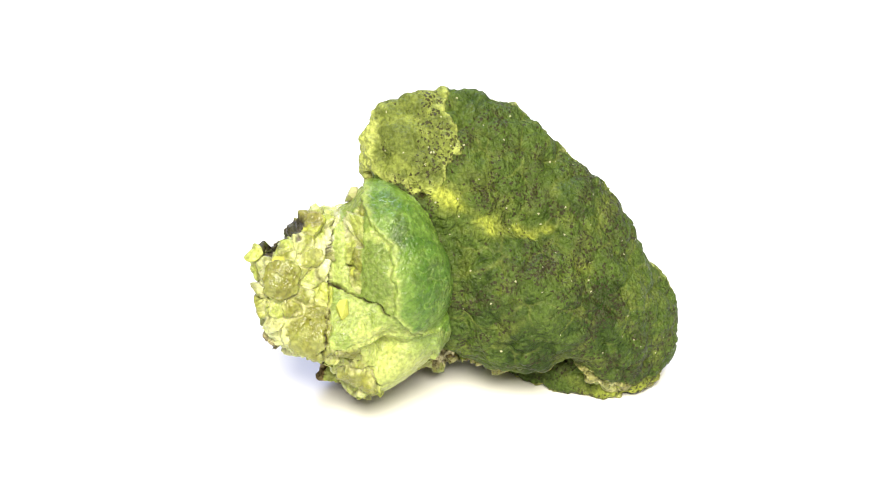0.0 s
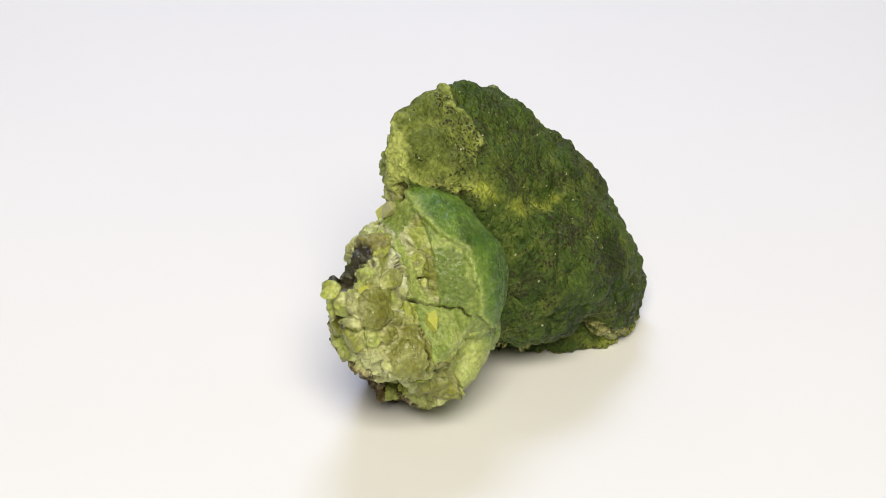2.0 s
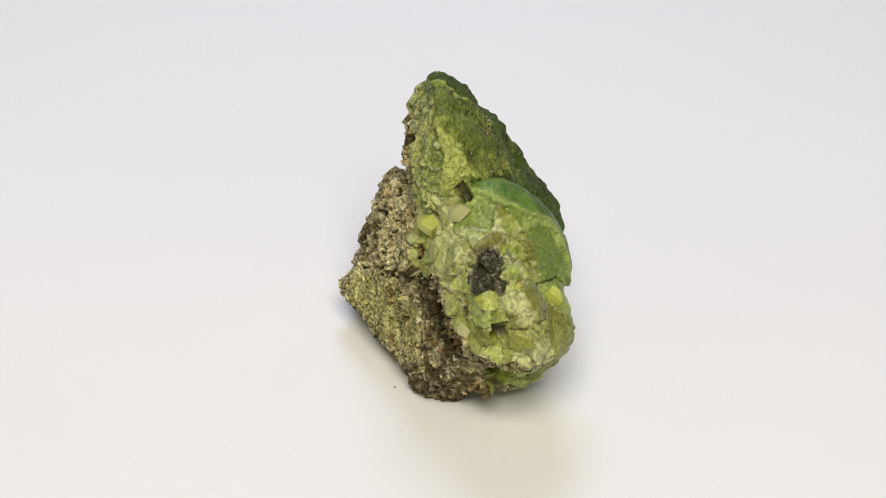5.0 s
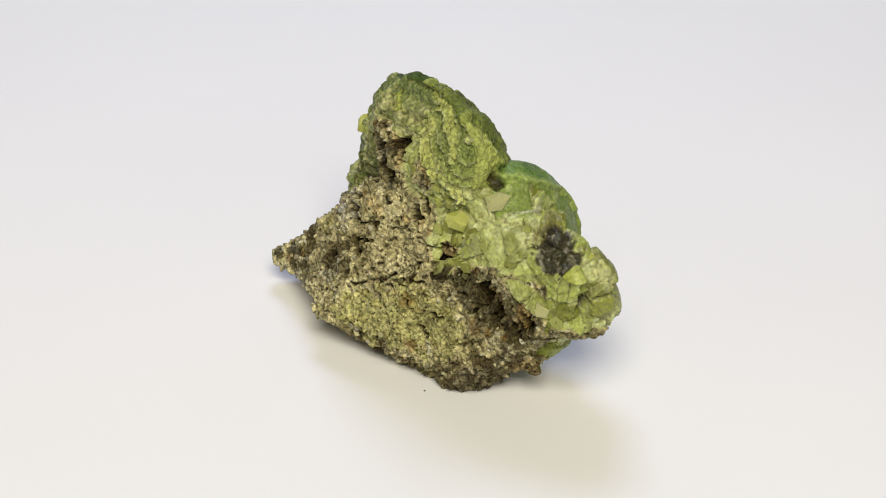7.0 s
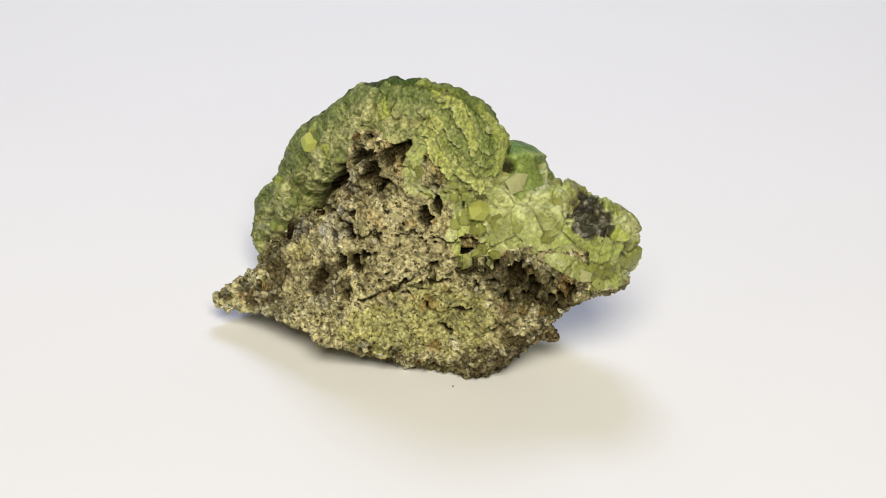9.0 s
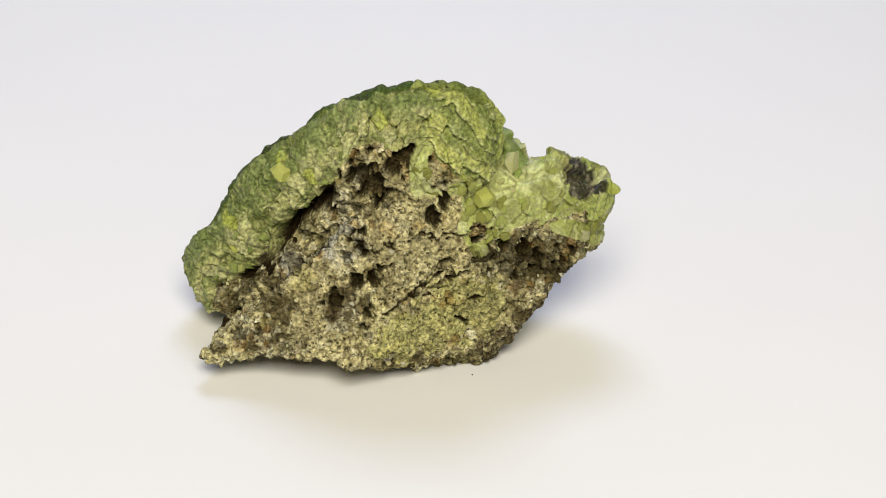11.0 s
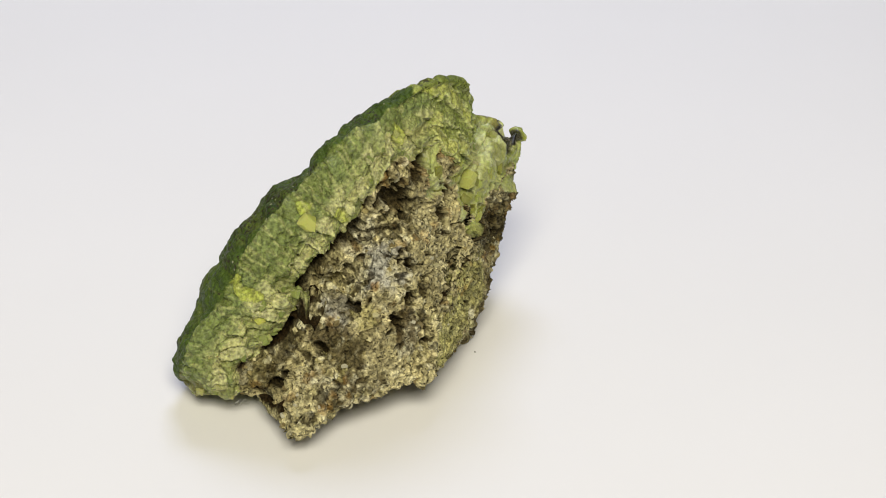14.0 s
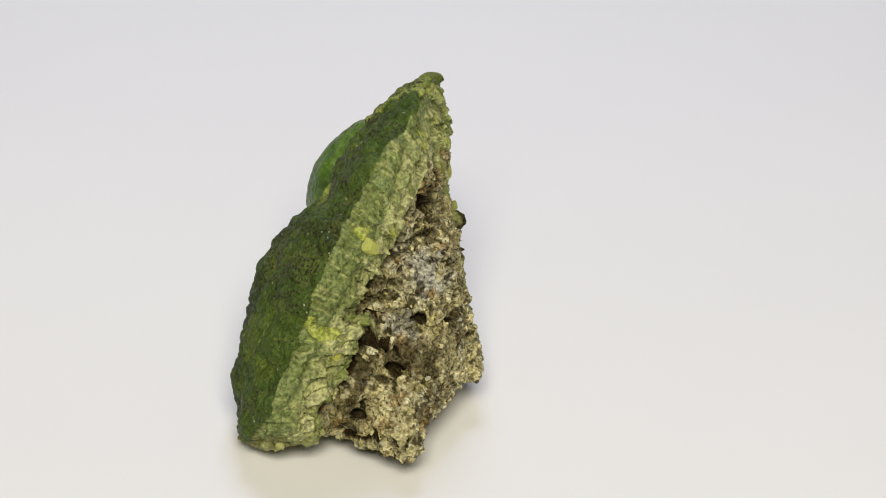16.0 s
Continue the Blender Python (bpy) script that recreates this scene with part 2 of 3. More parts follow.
inclusion = step(spots((-26.5, -20.5, 40.5, 4.0), (-29.3, -21.5, 38, 3.2), (-28.0, -17.5, 38, 3.6)) + 0.9 * WOB2 + 0.5 * WOB, 0.38, 0.55)

BUTTONS = ((-26.8, -30.4, 35.0, 4.6), (-20.3, -34.4, 26.0, 5.4), (-12.2, -29.0, 14.5, 4.4), (-14.8, -32.0, 29.8, 2.9), (-30.5, -28.5, 28.5, 2.7), (-24.5, -32.5, 30.3, 2.4),
           (-13.5, -33.0, 22.5, 3.2), (-20.5, -27.5, 38.5, 2.6))
button, button_rim, button_hue = np.zeros(len(VERTS)), np.zeros(len(VERTS)), np.zeros(len(VERTS))
for n_, (x, y, z, r) in enumerate(BUTTONS):
    far = np.linalg.norm(VERTS - np.array([x, y, z]), axis=1) / r + 0.7 * WOB2 + 0.9 * WOB
    inside = 1 - step(far, 0.82, 0.95)
    button_hue = np.where(inside > button, (0.25, 0.4, 0.6, 1.0, 0.8, 0.5, 0.3, 0.9)[n_], button_hue)
    button = np.maximum(button, inside)
    button_rim = np.maximum(button_rim, np.exp(-((far - 1.0) / 0.12) ** 2))

# relief
knob1, knob2, knob_r, _ = cells(VERTS + 3 * WOB[:, None], 7.0, 71)
knobs = np.clip(0.75 - knob1 ** 2, -0.4, 1)
small1, small2, _, _ = cells(VERTS + WOB2[:, None], 3.0, 81)
chip, chip_r, chip_e = shards(VERTS + 0.8 * WOB[:, None], 5.2, 91)
chip2, chip2_r, chip2_e = shards(VERTS, 1.7, 101)
fine = rough(VERTS, 0.9, 111, 2) - 0.5
col, col_r, col_e = shards(np.stack([ALONG + 1.2 * WOB2, DEPTH * 0.55 + 2 * WOB, 0.15 * Y], 1), 2.3, 221)
strand = rough(np.stack([ALONG / 0.45, DEPTH / 3.0, Y / 2.0], 1), 1.0, 271, 2) - 0.5
layers = np.sin((DEPTH + 1.6 * WOB + 0.5 * col_r) * 1.75)
fan = ALONG / 7.0 + 2.0 * WOB
plate = (DEPTH + 3.2 * WOB + 1.0 * WOB2) / 2.4 + 0.9 * scatter(np.floor(fan), 0 * np.floor(fan), 0 * np.floor(fan), 283)
plate_r = scatter(np.floor(plate), np.floor(fan), 0 * np.floor(plate), 281)
plate = plate - np.floor(plate)
plated = step(2 - X, 0, 5) * step(Z, 40, 44)
lift = np.zeros(len(VERTS))
k = zone == CAP_SKIN
valley = np.minimum.reduce([path((2, -15.5, 47.5), (6, -16, 45.5), (11.9, -15.8, 41), (18, -14, 39.3), (24, -12, 38.3)), line((30.5, -14, 32), (33, -13.5, 31))])
lift[k] = (2.0 * (knobs - 0.3) - 0.65 + 1.3 * (0.5 - small1 ** 2) + 0.6 * WOB2 + 0.5 * fine - 0.5 * np.exp(-(valley / 1.6) ** 2) + 0.5 * lip_in + 0.15)[k]
k = zone == LOBE_SKIN
lift[k] = (0.45 * (knobs - 0.3) - 0.55 + 0.75 * over + 0.55 * WOB2 + 0.22 * fine + 0.25 * layer_rim + 0.25 * (0.5 - small1 ** 2))[k]
lift[k & low_lobe & ~lobe_green] += 0.5
k = zone == BAND
blocky = (1 - plated) * step(DEPTH + 2 * WOB, 2.5, 5)
lift[k] = (-0.2 + 0.4 * step(X, 8, 20) + (0.35 + 0.4 * blocky) * col + 0.35 * chip + 0.12 * fine + 0.35 * layers * (1 - plated) + 0.22 * strand
           + plated * (0.95 * plate - 0.4 + 0.9 * (plate_r - 0.5)) - (0.2 + 0.3 * blocky) * (1 - step(col_e, 0.0, 0.1)))[k]
k = zone == CRYSTAL
lift[k] = ((-0.2 + 1.0 * chip + 0.3 * chip2 + 0.14 * fine - 0.45 * (1 - step(chip_e, 0.0, 0.1))) * (1 - 0.8 * button) + 0.55 * button - 0.55 * button_rim)[k]
k = zone == MATRIX
patch = np.maximum.reduce([spot((x, y, z), 7.5) for x, y, z in ((0, 12, 12), (-5, 8, 13), (-10, 3, 14), (-8, 4.5, 17), (-13, -1, 15))])
smooth_patch = step(patch + 0.9 * WOB2 + 0.6 * WOB, 0.35, 0.6)
lumps = np.clip(0.55 - d1b ** 2, -0.3, 0.6)
lift[k] = (2.4 * WOB + (1.0 - 0.5 * smooth_patch) * (0.8 * WOB2 + 0.5 * fine - 0.7 * small_pits + 0.9 * lumps) + 0.5 * chip2 - 3.2 * pits * (1 - smooth_patch)
           + 1.2 * grain(VERTS, 11.0, 231) - 0.95)[k]
lift -= 1.2 * crack + 3.8 * gap + 1.8 * nook + inclusion * (0.8 + 1.3 * fine + 0.5 * chip2)
POINTS = VERTS + NORMALS * lift[:, None]
POINTS[:, 2] = np.maximum(POINTS[:, 2], 0.05)

# ---- mineral colours with painted recess shade; SPECKLE is how thickly dark grains lie ----
COLOUR = np.zeros((len(VERTS), 3))
SPECKLE = np.zeros(len(VERTS))


def blend(a, b, w):
    w = np.clip(w, 0, 1)[:, None]
    return np.asarray(a) * (1 - w) + np.asarray(b) * w


deep, leaf, olive, lemon = (0.023, 0.044, 0.006), (0.055, 0.089, 0.0145), (0.092, 0.12, 0.021), (0.34, 0.38, 0.06)
pale, cream, amber = (0.3, 0.345, 0.085), (0.47, 0.485, 0.24), (0.165, 0.178, 0.028)
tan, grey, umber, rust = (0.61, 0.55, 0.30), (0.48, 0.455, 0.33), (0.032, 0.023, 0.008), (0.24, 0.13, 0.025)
big = rough(VERTS, 12.0, 131)

# cap
skin = blend(blend(deep, leaf, step(big + 0.4 * WOB2, 0.3, 0.55)), olive, 0.7 * step(rough(VERTS, 4.0, 151), 0.5, 0.75))
skin = blend(skin, (0.13, 0.155, 0.035), (1 - step(knob2 - knob1, 0.0, 0.09)) * 0.5 * step(rough(VERTS, 5.0, 291), 0.4, 0.6))
clump = step(rough(VERTS, 5.5, 261), 0.42, 0.62) + 0.6 * spots((17.3, -10.9, 44.7, 5.5), (24, -18.5, 33.5, 3.5), (34, -14, 29, 4))
skin = blend(skin, (0.045, 0.05, 0.018), 0.4 * clump * step(rough(VERTS, 1.4, 301), 0.4, 0.6))
skin = blend(skin, blend((0.21, 0.245, 0.05), (0.12, 0.145, 0.03), step(rough(VERTS, 3.0, 311), 0.4, 0.6)), lip_in * 0.72)
skin = blend(skin, (0.36, 0.4, 0.11), np.maximum(0.55 * lip_in * lip_rim, 0.85 * step(-9.8 - X + 5 * WOB + 3 * WOB2, 0, 1.2) * (Z > 46)))
vein = np.clip((np.exp(-(valley / 1.2) ** 2) * (0.25 + 0.75 * step(rough(VERTS, 4.0, 141), 0.4, 0.5)) + 1.1 * spot((4.5, -16, 46.5), 2.3) + 0.7 * spot((13, -15.5, 40.6), 2.2)) * (0.7 + 1.2 * WOB2), 0, 0.9)
skin = blend(skin, lemon, np.maximum(vein, 0.55 * (1 - step(Z + 5 * WOB, 1.5, 5)) * step(X, 30, 40)))
SPECKLE[:] = np.where(zone == CAP_SKIN, np.clip((0.1 + 0.5 * clump) * (1 - 0.75 * vein) * (1 - 0.8 * step(-9 - X, 0, 1)), 0, 0.8), 0.03)

# lobe
glass = blend((0.055, 0.12, 0.015), (0.125, 0.21, 0.035), step(rough(VERTS, 4.0, 161), 0.3, 0.7))
glass = blend(glass, (0.05, 0.085, 0.018), 0.6 * step(rough(VERTS, 5.0, 321), 0.52, 0.62))
veins = 1 - step(small2 - small1, 0.0, 0.05)
under = blend(blend((0.29, 0.355, 0.1), (0.2, 0.265, 0.06), step(chip_r, 0.4, 0.6)), (0.135, 0.195, 0.04), step(spots((-10.7, -27.7, 38.5, 5.0), (-9.5, -29.5, 33.5, 4.0), (-13.5, -21, 43, 3.5)) + 0.6 * WOB2 + 0.5 * WOB, 0.36, 0.56))
under = blend(under, (0.28, 0.31, 0.12), 0.4 * (1 - step(d2b - d1b, 0.0, 0.1)))
glass = blend(under, glass, over)
glass = blend(glass, (0.31, 0.37, 0.11), layer_rim * over * 0.75)
glass = blend(glass, (0.2, 0.29, 0.07), veins * 0.45 * over)
low = blend((0.34, 0.39, 0.12), (0.17, 0.24, 0.06), step(X + 0.8 * (Z - 20) + 6 * WOB, -4, 2))
glass = blend(glass, low, step(24.5 - Z - 0.45 * (X + 3) + 5 * WOB2, 0, 0.8) * low_lobe)

# section of the crust
band = blend(blend((0.16, 0.2, 0.064), (0.37, 0.375, 0.16), step(DEPTH + 2 * WOB + 1.5 * col_r, 2.5, 6.0)), (0.16, 0.2, 0.064), 0.55 * step(layers, 0.1, 0.7))
band = blend(band, (0.12, 0.15, 0.035), 0.5 * (col_r < 0.22))
band = blend(band, (0.43, 0.43, 0.22), ((col_r > 0.68) & (col_r < 0.9)) * 0.55 * step(DEPTH, 1.5, 4))
band = blend(band, lemon, (col_r > 0.95) * 0.7)
band = blend(band, (0.1, 0.115, 0.03), (1 - step(col_e, 0.0, 0.09)) * (0.4 + 0.3 * blocky))
band = blend(band, (0.46, 0.46, 0.2), 0.35 * step(strand, 0.08, 0.2))
band = blend(band, blend((0.17, 0.21, 0.05), (0.4, 0.42, 0.12), step(plate_r, 0.25, 0.8)), 0.7 * plated)
band = blend(band, (0.5, 0.52, 0.26), 0.45 * plated * step(plate, 0.78, 0.92))
band = blend(band, (0.08, 0.09, 0.025), 0.35 * plated * (1 - step(plate, 0.03, 0.14)))
band = blend(band, (0.14, 0.13, 0.035), 0.7 * (Z < 9) * (Y < 4) * step(rough(VERTS, 2.0, 441), 0.35, 0.55))

# broken crystal
cryst = blend(blend(pale, amber, step(chip_r, 0.35, 0.75)), (0.5, 0.53, 0.26), 0.85 * step(rough(VERTS, 6.0, 171), 0.48, 0.6))
cryst = blend(cryst, (0.16, 0.17, 0.05), (chip2_r > 0.86) * 0.6)
cryst = blend(cryst, cream, (1 - step(chip_e, 0.0, 0.09)) * 0.55)
cryst = blend(cryst, lemon, (chip_r > 0.9) * 0.7)
# crevices between chips: shade painted in as dark olive lines
cryst = blend(cryst, (0.085, 0.085, 0.022), 0.7 * (1 - step(chip_e, 0.0, 0.04)))
cryst = blend(cryst, (0.17, 0.155, 0.05), 0.8 * step(spots((-22.5, -20.5, 43, 2.8), (-25, -18, 42.5, 2.5)) + WOB2, 0.4, 0.55))
cryst = blend(cryst, (0.47, 0.5, 0.22), 0.4 * step(Y + 8 * WOB, -17, -11))
hue = blend((0.11, 0.108, 0.018), (0.25, 0.265, 0.04), button_hue)
hue = blend(hue, (0.25, 0.275, 0.085), 0.5 * step(rough(VERTS, 2.4, 331), 0.55, 0.65))
cryst = blend(blend(cryst, hue, button * 0.92), (0.46, 0.46, 0.22), button_rim * 0.55)
seam = path((-12, -9, 41.5), (-16, -13, 42.5), (-16.5, -19.5, 42.0), (-19, -26, 38.5), (-17.5, -29, 34.5))
cryst = blend(cryst, (0.52, 0.535, 0.35), 0.8 * (1 - step(seam + 4 * WOB2 + 3 * WOB, 1.0, 2.2)) * (1 - 0.8 * button))

# host rock
stone = blend(blend(tan, grey, 0.6 * step(rough(VERTS, 6.0, 181), 0.46, 0.6)), (0.33, 0.31, 0.13), step(grain(VERTS, 14.0, 191), 0.45, 0.75) * 0.6)
stone = blend(stone, (0.62, 0.6, 0.42), step(rndb, 0.76, 0.78) * 0.6)
stone = blend(stone, (0.24, 0.215, 0.09), step(0.3 - rndb, 0.0, 0.02) * 0.6)
stone = blend(stone, (0.1, 0.075, 0.035), (1 - step(d2b - d1b, 0.02, 0.16)) * 0.45 * (1 - smooth_patch))
stone = blend(stone, blend((0.5, 0.475, 0.2), (0.38, 0.37, 0.14), step(small1, 0.3, 0.7)), 0.85 * smooth_patch)
stone = blend(stone, (0.4, 0.37, 0.13), smooth_patch * (chip2_r > 0.88) * 0.6)
stone = blend(stone, (0.40, 0.40, 0.37), 0.75 * step(spots((15, 12.5, 32, 6.5), (24, 14, 25, 4)) + WOB2, 0.35, 0.7))
stone = blend(stone, umber, step(rough(VERTS, 2.2, 201), 0.57, 0.64) * 0.8 * (1 - 0.6 * smooth_patch))
stone = blend(stone, (0.05, 0.039, 0.016), 0.85 * step(brown + 1.3 * WOB2 + 0.8 * WOB, 0.32, 0.6))
stone = blend(stone, (0.075, 0.056, 0.024), 0.86 * step(spots((13, 18, 20, 7), (22, 20.5, 16.5, 7), (4, 13, 26, 4.5), (28, 15, 20, 4)) + 1.5 * WOB2 + WOB, 0.38, 0.65) * step(rough(VERTS, 2.6, 341), 0.34, 0.48))
stone = blend(stone, (0.095, 0.078, 0.032), 0.62 * step(rough(VERTS, 6.0, 241, 4), 0.51, 0.57) * (1 - 0.6 * smooth_patch))
stone = blend(stone, (0.58, 0.52, 0.28), 0.5 * step(rough(VERTS, 9.0, 251, 4), 0.5, 0.6) * (1 - smooth_patch))
stone = blend(stone, (0.42, 0.38, 0.16), 0.6 * step(spots((27, 17, 14, 4), (20, 17, 24, 3)) + WOB2, 0.45, 0.6))
stone = blend(stone, rust, np.maximum(step(rough(VERTS, 4.5, 211), 0.62, 0.72) * 0.45, 0.7 * step(spots((17.6, 14.7, 29.6, 2.2), (36, 9.6, 22.5, 2.5), (-18, -22, 9, 4)) + WOB2, 0.5, 0.7)))
stone = blend(stone, (0.6, 0.58, 0.48), 0.5 * step(spots((2, 14, 7, 2.5), (-11, 1, 9.5, 1.8)) + 1.2 * WOB2, 0.55, 0.75))
# pits: brown lining, deepened by shade painted in with the same umber
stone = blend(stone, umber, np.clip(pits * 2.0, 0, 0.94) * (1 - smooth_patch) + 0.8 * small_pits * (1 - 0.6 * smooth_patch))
stone = blend(stone, (0.065, 0.045, 0.02), step(22 - 0.87 * (X + 29.5) + 6 * WOB - Z, 0, 2) * step(-X, 9, 13) * step(rough(VERTS, 2.0, 351), 0.3, 0.5) * 0.75)
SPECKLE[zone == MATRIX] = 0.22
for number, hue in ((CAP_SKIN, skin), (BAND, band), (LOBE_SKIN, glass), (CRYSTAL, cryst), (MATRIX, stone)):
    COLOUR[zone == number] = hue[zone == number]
# cracks, gap and nooks: their shade is painted near black into the colour
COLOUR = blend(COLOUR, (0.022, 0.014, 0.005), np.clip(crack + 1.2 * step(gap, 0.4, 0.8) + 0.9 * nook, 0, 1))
# inclusion: dark brown, with greyish glints painted into the colour
COLOUR = blend(COLOUR, blend((0.018, 0.014, 0.011), (0.14, 0.125, 0.1), step(rough(VERTS, 1.5, 361), 0.52, 0.62)), inclusion * 0.93)


# ---- materials ----
def mineral(name, specks, gloss, clear, speck_size=900.0, bump=0.25, grit=0.6, wash=0.5, sheen=0.25, grained=True):
    """A mineral surface: the stone's own tint, dark and light specks, fine relief; the light specks include painted
    glints. clear: how far light sinks in.
    """
    m = bpy.data.materials.new(name)
    m.use_nodes = True
    t = m.node_tree
    n, link = t.nodes, t.links
    bsdf = n["Principled BSDF"]
    tint = n.new("ShaderNodeAttribute")
    tint.attribute_name = "tint"
    where = n.new("ShaderNodeTexCoord")

    def noisy(scale, detail=3.0):
        x = n.new("ShaderNodeTexNoise")
        x.inputs["Scale"].default_value, x.inputs["Detail"].default_value = scale, detail
        link.new(where.outputs["Object"], x.inputs["Vector"])
        return x

    def ramp(source, a, b, low, high):
        r = n.new("ShaderNodeMapRange")
        for key, value in zip(("From Min", "From Max", "To Min", "To Max"), (a, b, low, high)):
            r.inputs[key].default_value = value
        link.new(source, r.inputs["Value"])
        return r.outputs["Result"]

    def mix(kind, factor, a, b):
        x = n.new("ShaderNodeMix")
        x.data_type, x.blend_type = "RGBA", kind
        if isinstance(factor, float):
            x.inputs[0].default_value = factor
        else:
            link.new(factor, x.inputs[0])
        for socket, value in ((x.inputs[6], a), (x.inputs[7], b)):
            if isinstance(value, tuple):
                socket.default_value = (*value, 1)
            else:
                link.new(value, socket)
        return x.outputs[2]

    def grains(scale, radius, share):
        """Irregular grains: a steady share of the cells of that size holds one."""
        shake = n.new("ShaderNodeVectorMath")
        shake.operation = "MULTIPLY_ADD"
        link.new(noisy(1500.0, 3.0).outputs["Color"], shake.inputs[0])
        shake.inputs[1].default_value = [1.5 / scale] * 3
        link.new(where.outputs["Object"], shake.inputs[2])
        cell = n.new("ShaderNodeTexVoronoi")
        cell.inputs["Scale"].default_value = scale
        link.new(shake.outputs[0], cell.inputs["Vector"])
        chance = n.new("ShaderNodeMath")
        chance.operation = "LESS_THAN"
        link.new(cell.outputs["Color"], chance.inputs[0])
        if isinstance(share, float):
            chance.inputs[1].default_value = share
        else:
            link.new(share, chance.inputs[1])
        both = n.new("ShaderNodeMath")
        both.operation = "MULTIPLY"
        link.new(chance.outputs[0], both.inputs[0])
        link.new(ramp(cell.outputs["Distance"], radius, radius + 0.12, 1.0, 0.0), both.inputs[1])
        return both.outputs[0]

    wide, mid, small = noisy(320.0, 5.0), noisy(speck_size, 2.0), noisy(1700.0, 1.0)
    colour = mix("MULTIPLY", 0.75, tint.outputs["Color"], mix("MIX", wide.outputs["Fac"], (1 - wash, 1 - wash, 0.96 - wash), (1 + wash, 1 + wash, 0.96 + wash)))
    colour = mix("MULTIPLY", 0.9, colour, mix("MIX", ramp(noisy(1300.0, 4.0).outputs["Fac"], 0.35, 0.65, 0.0, 1.0), (grit, grit, grit), (2 - grit, 2 - grit, 2 - grit)))
    if grained:
        half = n.new("ShaderNodeMath")
        half.operation = "MULTIPLY"
        link.new(tint.outputs["Alpha"], half.inputs[0])
        half.inputs[1].default_value = 0.5
        colour = mix("MIX", ramp(grains(2700.0, 0.36, half.outputs[0]), 0.0, 1.0, 0.0, 0.7), colour, (0.034, 0.028, 0.013))
        colour = mix("MIX", ramp(grains(1450.0, 0.38, tint.outputs["Alpha"]), 0.0, 1.0, 0.0, 0.85), colour, (0.026, 0.02, 0.01))
    # light specks: cream grains, together with glints painted into the colour
    colour = mix("MIX", grains(1900.0, 0.34, specks), colour, (0.36, 0.36, 0.22))
    link.new(colour, bsdf.inputs["Base Color"])
    link.new(ramp(mid.outputs["Fac"], 0.3, 0.7, gloss, gloss + 0.3), bsdf.inputs["Roughness"])
    bsdf.inputs["IOR"].default_value = 1.5
    bsdf.inputs["Specular IOR Level"].default_value = sheen
    if clear > 0:
        bsdf.inputs["Subsurface Weight"].default_value = clear
        bsdf.inputs["Subsurface Radius"].default_value = (0.7, 1.0, 0.25)
        bsdf.inputs["Subsurface Scale"].default_value = 0.0016
    b = n.new("ShaderNodeBump")
    b.inputs["Strength"].default_value, b.inputs["Distance"].default_value = bump, 0.0006
    h = n.new("ShaderNodeMath")
    h.operation = "ADD"
    link.new(mid.outputs["Fac"], h.inputs[0])
    link.new(small.outputs["Fac"], h.inputs[1])
    link.new(h.outputs[0], b.inputs["Height"])
    link.new(b.outputs["Normal"], bsdf.inputs["Normal"])
    return m


SKIN_MAT = mineral("speckled_green_crust", 0.09, 0.35, 0.05, 1250.0, 0.8, 0.68, 0.35, 0.16)
BAND_MAT = mineral("fibrous_green_section", 0.02, 0.35, 0.25, 900.0, 0.7, 0.5, 0.35)
GLASS_MAT = mineral("waxy_green_lobe", 0.03, 0.25, 0.35, 900.0, 0.45, 0.75, 0.3, 0.3)
CRYSTAL_MAT = mineral("broken_yellow_crystal", 0.02, 0.22, 0.3, 900.0, 0.35, 0.75, 0.35, 0.35)
STONE_MAT = mineral("porous_tan_matrix", 0.06, 0.6, 0.0, 850.0, 1.0, 0.44, 0.4, 0.08)


def paper():
    m = bpy.data.materials.new("white_paper")
    m.use_nodes = True
    t = m.node_tree
    b = t.nodes["Principled BSDF"]
    where = t.nodes.new("ShaderNodeTexCoord")
    cloud, tooth = t.nodes.new("ShaderNodeTexNoise"), t.nodes.new("ShaderNodeTexNoise")
    cloud.inputs["Scale"].default_value, tooth.inputs["Scale"].default_value = 9.0, 1500.0
    mix = t.nodes.new("ShaderNodeMix")
    mix.data_type = "RGBA"
    mix.inputs[6].default_value, mix.inputs[7].default_value = (0.78, 0.78, 0.78, 1), (0.82, 0.82, 0.825, 1)
    bump = t.nodes.new("ShaderNodeBump")
    bump.inputs["Strength"].default_value, bump.inputs["Distance"].default_value = 0.05, 0.0002
    for x in (cloud, tooth):
        t.links.new(where.outputs["Object"], x.inputs["Vector"])
    t.links.new(cloud.outputs["Fac"], mix.inputs[0])
    t.links.new(mix.outputs[2], b.inputs["Base Color"])
    t.links.new(tooth.outputs["Fac"], bump.inputs["Height"])
    t.links.new(bump.outputs["Normal"], b.inputs["Normal"])
    b.inputs["Roughness"].default_value = 0.75
    b.inputs["Specular IOR Level"].default_value = 0.25
    return m


PAPER = paper()


# ---- the things ----
def linked(name, verts, faces, material, parent=None, label="", tint=None, smooth=True):
    me = bpy.data.meshes.new(name)
    me.from_pydata(verts.tolist(), [], faces.tolist())
    if tint is not None:
        at = me.color_attributes.new("tint", "FLOAT_COLOR", "POINT")
        at.data.foreach_set("color", tint.astype(np.float32).ravel())
    me.polygons.foreach_set("use_smooth", [smooth] * len(me.polygons))
    me.materials.append(material)
    ob = new(name, me)
    ob.parent = parent
    return tagged(ob, label) if label else ob


